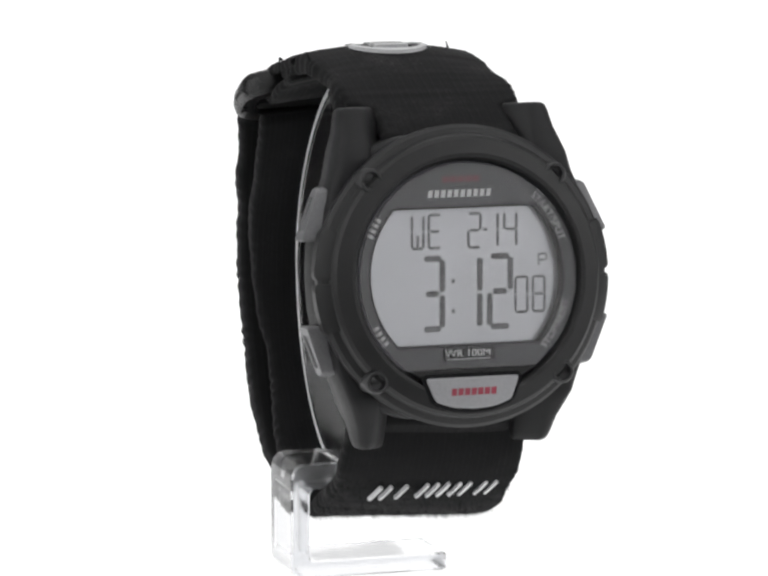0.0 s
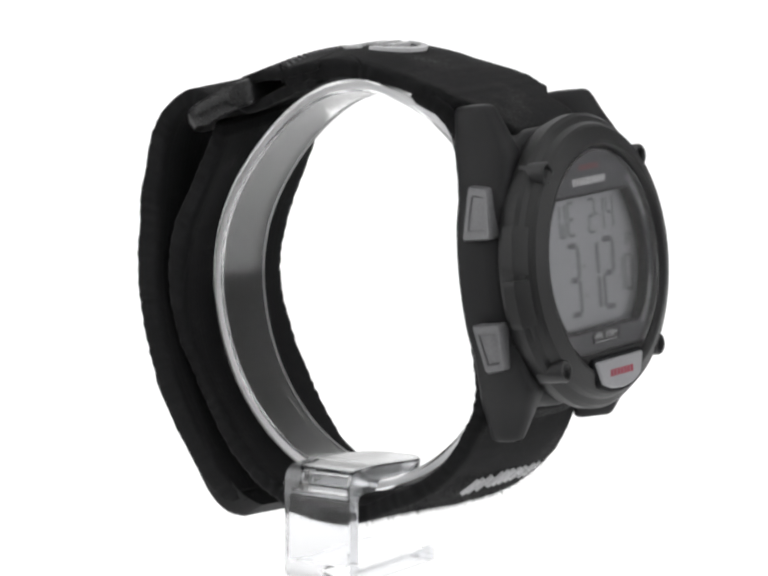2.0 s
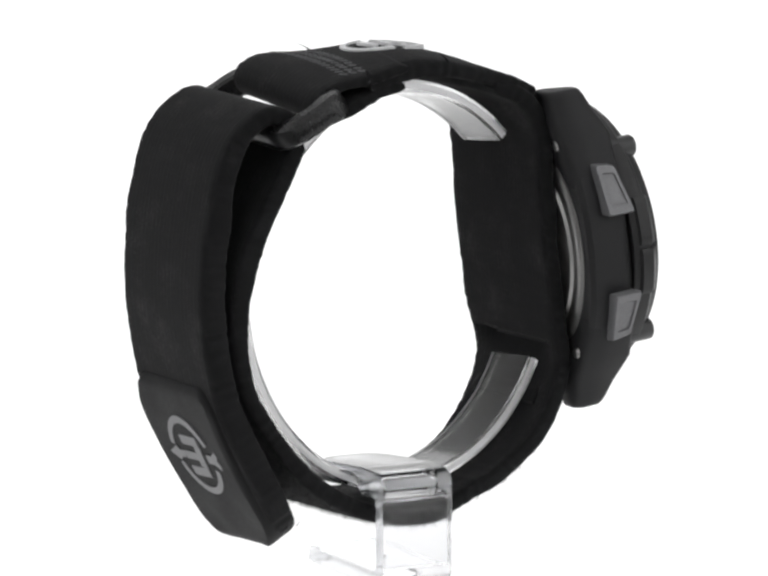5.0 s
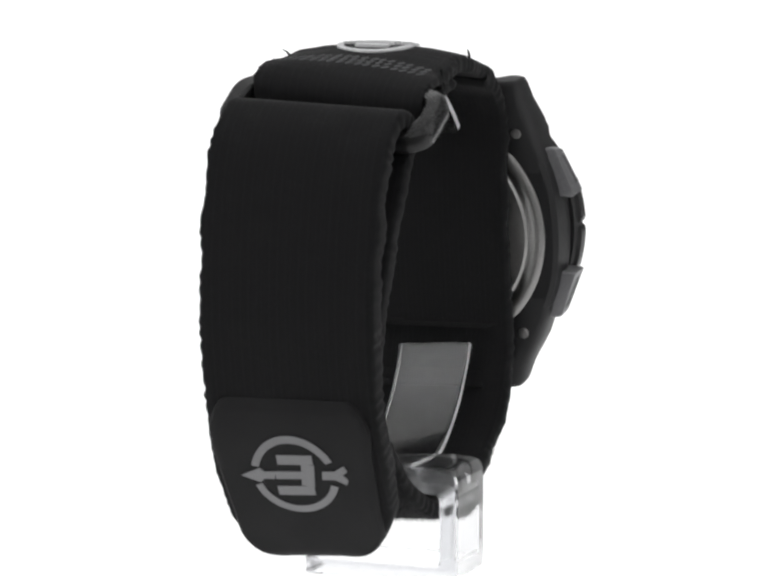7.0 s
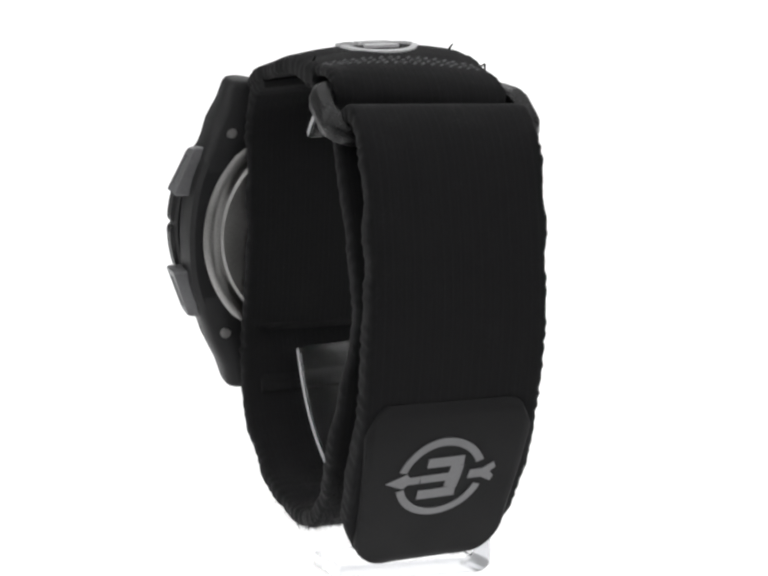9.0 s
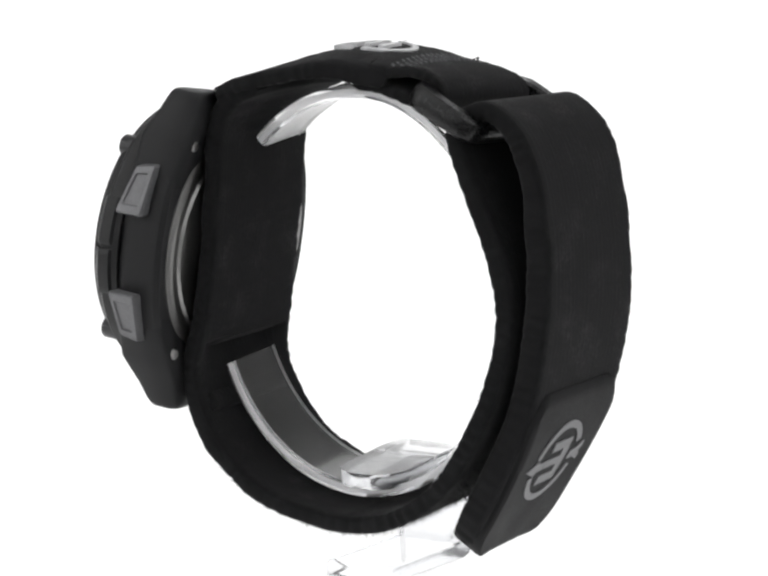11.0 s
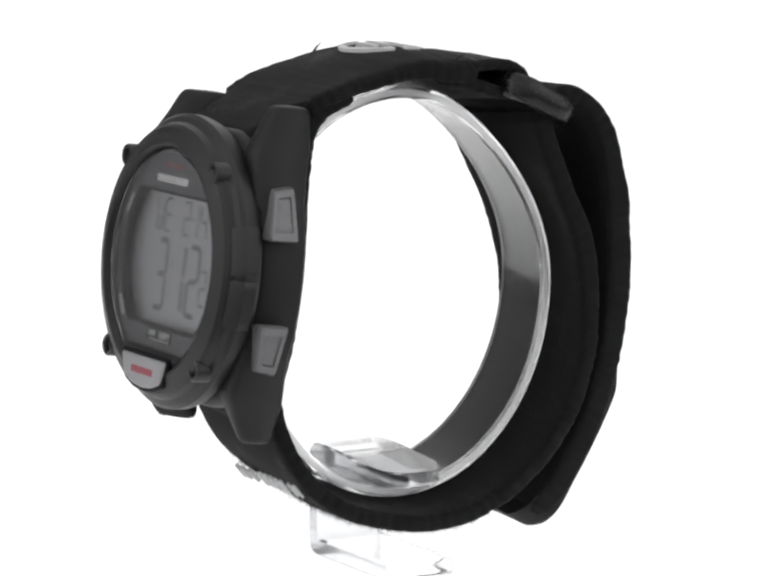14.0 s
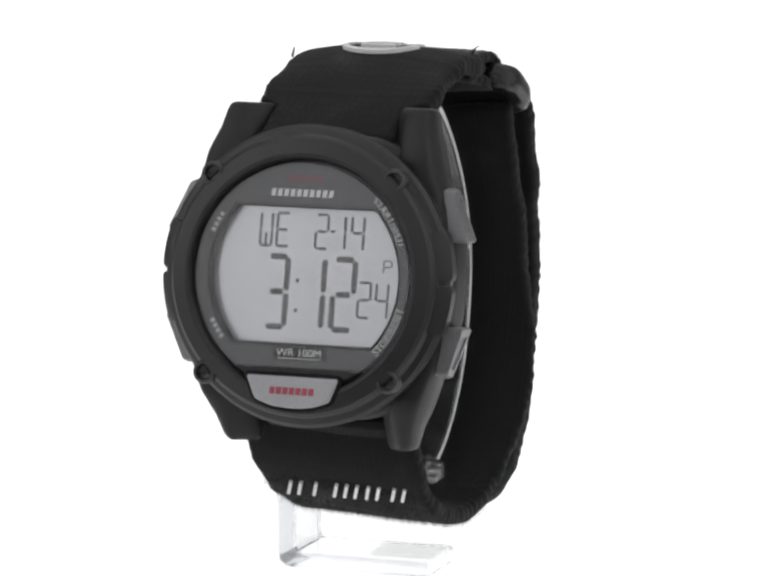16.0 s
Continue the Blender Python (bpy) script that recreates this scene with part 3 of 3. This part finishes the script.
def strap_parts():
    W = 26.6
    def upper_thick(s):
        return 3.0 - 0.7 * min(1, max(0, (s - 8) / 8))
    lug_in = UPPER.nearest(-19.5, -59)
    lug_out = UPPER.nearest(-22.0, -60)
    def upper_width(s):
        t = min(1, max(0, (s - lug_in) / (lug_out - lug_in)))
        return W + (20.2 - W) * t * t * (3 - 2 * t)
    upper = part("upper_strap", sag(band(UPPER, upper_thick, upper_width, lambda s: 0.3 + 1.45 * min(1, s / 30), rough=0.10)), WEBBING, watch, "black ribbed webbing over the wrist top")
    part("buckle_loop", sag(band(LOOP, 1.6, W - 0.2, -0.1, rough=0.10)), WEBBING, watch, "black webbing looped through the buckle and sewn back")
    wrap = part("inner_wrap", sag(band(WRAP, lambda s: 2.6 + 0.9 * math.exp(-((s - WRAP.nearest(29.2, -84)) / 9) ** 2) + 0.3 * min(1, max(0, (s - WRAP.length + 22) / 10)), lambda s: W + 0.6 * math.sin(s * 0.13) * 0.5, lambda s: 1.2 - 0.7 * s / WRAP.length, rough=0.09), True), LOOPS, watch, "black loop-pile strap round the stand")
    tab = Path([(-22.6, -107.6), (-25.2, -105.2), (-28.0, -103.0)], 1)
    part("lower_tab", sag(band(tab, 2.6, 20.2, 1.75), True), WEBBING, watch)
    def slant(bm):
        for v in bm.verts:
            v.co.y += (0.3 + 0.025 * (v.co.x - 1)) * math.exp(-((v.co.z + 73) / 11) ** 2)
        return bm
    flap = part("outer_flap", slant(sag(band(FLAP, lambda s: 2.9 + 1.2 * min(1, max(0, (s - 9) / 18)), lambda s: W + 0.7 - 0.7 * s / FLAP.length - 6.5 * min(1, max(0, (s - FLAP.length + 11) / 9)) ** 1.6, lambda s: -0.1 + 1.3 * s / FLAP.length, rough=0.05, end=FLAP.length - 2.0), lean=0.03)), WEBBING, watch,
                "black ribbed flap folded back through the buckle")
    # moulded patch on the flap's end
    s0, s1 = FLAP.nearest(33, -99.4), FLAP.length + 0.0
    n = 40
    def half(t):
        if t < 0.16:
            return 9.8 + (12.7 - 9.8) * (t / 0.16) ** 0.55
        if t < 0.68:
            return 12.7 - (t - 0.16) * 2.2
        return 11.55 - 5.0 * max(0, (t - 0.68) / 0.32) ** 4
    ts = [i / n for i in range(n + 1)]
    right = [(half(t), s0 + (s1 - s0) * t) for t in ts]
    rows = []
    across = [-1, -0.985, -0.95, -0.88, -0.6, -0.3, 0, 0.3, 0.6, 0.88, 0.95, 0.985, 1]
    lift = [1.6, 2.7, 3.05, 3.05, 2.85, 2.85, 2.85, 2.85, 2.85, 3.05, 3.05, 2.7, 1.6]
    for i, (w, s) in enumerate(right):
        e = min(1.0, min(i, n - i) / 1.5)
        rows.append([FLAP.on(1.1 + a * w, s, 1.3 + (l - 1.3) * (0.55 + 0.45 * e)) for a, l in zip(across, lift)]
                    + [FLAP.on(1.1 + a * w, s, -1.9) for a in reversed(across)])
    pad = part("end_patch", sag(loft(rows)), RUBBER, watch, "black moulded rubber end patch with a grey emblem")
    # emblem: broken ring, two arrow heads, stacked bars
    mid = FLAP.nearest(30.2, -110.8) + 0.6
    marks = [("emblem_ring", arc_piece(5.55, 6.7, 22, 165)), ("emblem_ring", arc_piece(5.55, 6.7, 195, 342)),
             ("emblem_arrow", [(-8.4, 0), (-5.3, 1.25), (-4.7, 0.6), (-2.9, 0.65), (-3.3, -0.6), (-4.9, -0.6), (-5.6, -1.25)]),
             ("emblem_arrow", [(4.4, 0.75), (6.2, 0.75), (7.9, 1.75), (8.3, 0.8), (7.5, 0.1), (8.2, -0.8), (7.8, -1.6), (6.2, -0.7), (4.2, -0.7)]),
             ("emblem_bar", bar(-2.3, 2.75, 3.2, 2.75, 1.6)), ("emblem_bar", bar(-3.0, 0.05, 1.7, 0.05, 1.3)),
             ("emblem_bar", bar(-3.1, -2.7, 2.6, -2.7, 1.6)), ("emblem_bar", bar(2.35, 1.95, 1.75, -1.9, 2.0))]
    for name, shape in marks:
        part(name, sag(lay(bmesh.new(), [shape], FLAP, mid, 1.3, 2.7, 3.02, -1, -1)), PATCH_PRINT, pad, "raised grey emblem stroke")
    # stitched emblem on the top
    top = UPPER.nearest(-0.5, -53.6)
    marks = [("stitched_ring", arc_piece(5.2, 6.1, 8, 172)), ("stitched_ring", arc_piece(5.2, 6.1, 188, 352))]
    marks += [("stitched_bar", bar(-2.6, y, 2.6, y, 0.9)) for y in (2.2, 0, -2.2)]
    for name, shape in marks:
        part(name, sag(lay(bmesh.new(), [shape], UPPER, top, 0.6, 1.2, 1.8)), THREAD, upper, "silver stitched emblem stroke")
    # stitched strokes in place of the maker's name
    s_mid = WRAP.nearest(-18.9, -114.2)
    strokes = []
    for i, x in enumerate((-8.6, -4.6, -1.4, 3.6, 7.6)):
        lean = 0.6
        strokes += [bar(x - lean, -1.5, x + lean, 1.5, 0.46)]
        if i != 1:
            strokes += [bar(x + 1.6 - lean, -1.5, x + 1.6 + lean, 1.5, 0.46)]
        if i == 2:
            strokes += [bar(x + 3.2 - lean, -1.5, x + 3.2 + lean, 1.5, 0.46)]
    for shape in strokes:
        part("stitched_stroke", sag(lay(bmesh.new(), [shape], WRAP, s_mid, 1.6, 1.1, 1.65, 1, -1)), THREAD, wrap, "white stitched stroke")
    # zigzag seam before the buckle
    seam = bmesh.new()
    base = LOOP.nearest(11.8, -55.2)
    for row in range(3):
        for i in range(17):
            x = -11.6 + i * 1.42 + random.uniform(-0.15, 0.15)
            y = base - row * 1.5
            lay(seam, [bar(x, y - 0.45, x + 0.75, y + 0.45, 0.26)], LOOP, 0, 0.2, 0.65, 0.94)
    tagged(part("stitching", sag(seam), SEAM, upper, "faint grey zigzag stitching"), kind="stuff")


strap_parts()


def fibres(path, count, s0, s1, off, x_mid, x_half, low, high, twist=False):
    """Loose pile: fine slivers standing off a strap."""
    bm = bmesh.new()
    for _ in range(count):
        x, at = x_mid + random.uniform(-1, 1) * x_half, random.uniform(s0, s1)
        a = path.on(x, at, off * 0.92)
        h = random.uniform(low, high) * random.random() ** 1.5 + 0.1
        b = path.on(x + random.gauss(0, 0.28), at + random.gauss(0, 0.35), off + math.copysign(h, off))
        side = Vector((random.gauss(0, 1), random.gauss(0, 1), random.gauss(0, 1))).normalized() * 0.042
        bm.faces.new([bm.verts.new(v) for v in (a - side, a + side, b)])
    return sag(bm, twist)


def loose_fibres():
    low = WRAP.nearest(-20, -113), WRAP.nearest(22, -109.5)
    for ob in (part("fuzz", fibres(WRAP, 11000, low[0], low[1], 1.25, 0.9, 13.2, 0.2, 1.5, True), LOOPS, watch, "black fuzz on the strap's underside", smooth=180),
               part("fuzz", fibres(WRAP, 2600, low[1], WRAP.length - 6, 1.25, 0.6, 13.3, 0.1, 1.0, True), LOOPS, watch, "black fuzz between the strap layers", smooth=180),
               part("fuzz", fibres(FLAP, 2200, FLAP.length - 16, FLAP.length - 1, -1.9, 1.1, 10.5, 0.2, 1.6), LOOPS, watch, "black fuzz inside the flap's end", smooth=180)):
        tagged(ob, kind="stuff")
    tagged(part("fuzz", fibres(WRAP, 3500, 4, WRAP.length - 3, -1.25, 0.8, 13.3, 0.1, 0.5, True), LOOPS, watch, "short black fuzz inside the strap", smooth=180), kind="stuff")
    # frayed thread ends on the top
    for x, y, reach, lean in ((-12.7, 7.5, 3.8, -1.6), (12.4, 4.8, 3.6, 0.6), (-12.4, -4.5, 2.2, -0.3)):
        at = UPPER.nearest(y, -54)
        loops = []
        for i in range(9):
            t = i / 8
            c = UPPER.on(x + lean * t * t, at - reach * 0.8 * t, 1.2 + reach * (t - 0.45 * t * t))
            r = 0.24 * (1 - 0.7 * t)
            loops.append([c + Vector((r * math.cos(k * math.pi / 3), r * math.sin(k * math.pi / 3), 0)) for k in range(6)])
        part("loose_thread", sag(loft(loops)), WEBBING, watch)


loose_fibres()


def buckle():
    mid, u = Vector((19.1, -60.2)), Vector((10.3, -5.9)).normalized()
    n = Vector((u.y, -u.x))
    def ring(hx, hu, h):
        o = rounded([(-hx, -hu), (hx, -hu), (hx, hu), (-hx, hu)], 4.6, 8)
        return [(-0.2 + x, *(mid + u * v + n * h)) for x, v in o]
    loops = [ring(16.6, 6.5, -1.3), ring(16.8, 6.7, 0), ring(16.6, 6.5, 1.3), ring(16.1, 6.0, 1.8), ring(14.3, 4.2, 1.8), ring(13.9, 3.8, 1.4), ring(13.9, 3.8, -1.4), ring(14.3, 4.2, -1.8), ring(16.1, 6.0, -1.8)]
    bm = loft(loops + loops[:1], caps=False)
    bmesh.ops.remove_doubles(bm, verts=bm.verts, dist=1e-4)
    part("buckle", sag(bm, lean=0.04), BUCKLE, watch, "glossy black plastic loop buckle")


buckle()


def motions():
    turn = [(t * 0.5, pose(0, 0, 0, 0, 0, YAW_START + YAW_RATE * t * 0.5)) for t in range(33)]
    walk(stand, turn)
    walk(watch, turn)
    # display bars sink into the panel when they switch off
    sunk = CASE.to_3x3() @ Vector((0, 0, -0.08))
    for ob, place, k in seconds_bars:
        rows, last = [], None
        for n in range(8, 26):
            text = "%02d" % n
            on = k in BARS[text[place]]
            t = n - 8 - 0.8
            m = Matrix() if on else Matrix.Translation(sunk)
            if last is None:
                rows.append((0.0, m))
            elif on != last[0] and 0 < t < 16:
                rows += [(t - 0.034, last[1]), (t, m)]
            last = (on, m)
        rows.append((16.0, rows[-1][1]))
        walk(ob, rows)


motions()
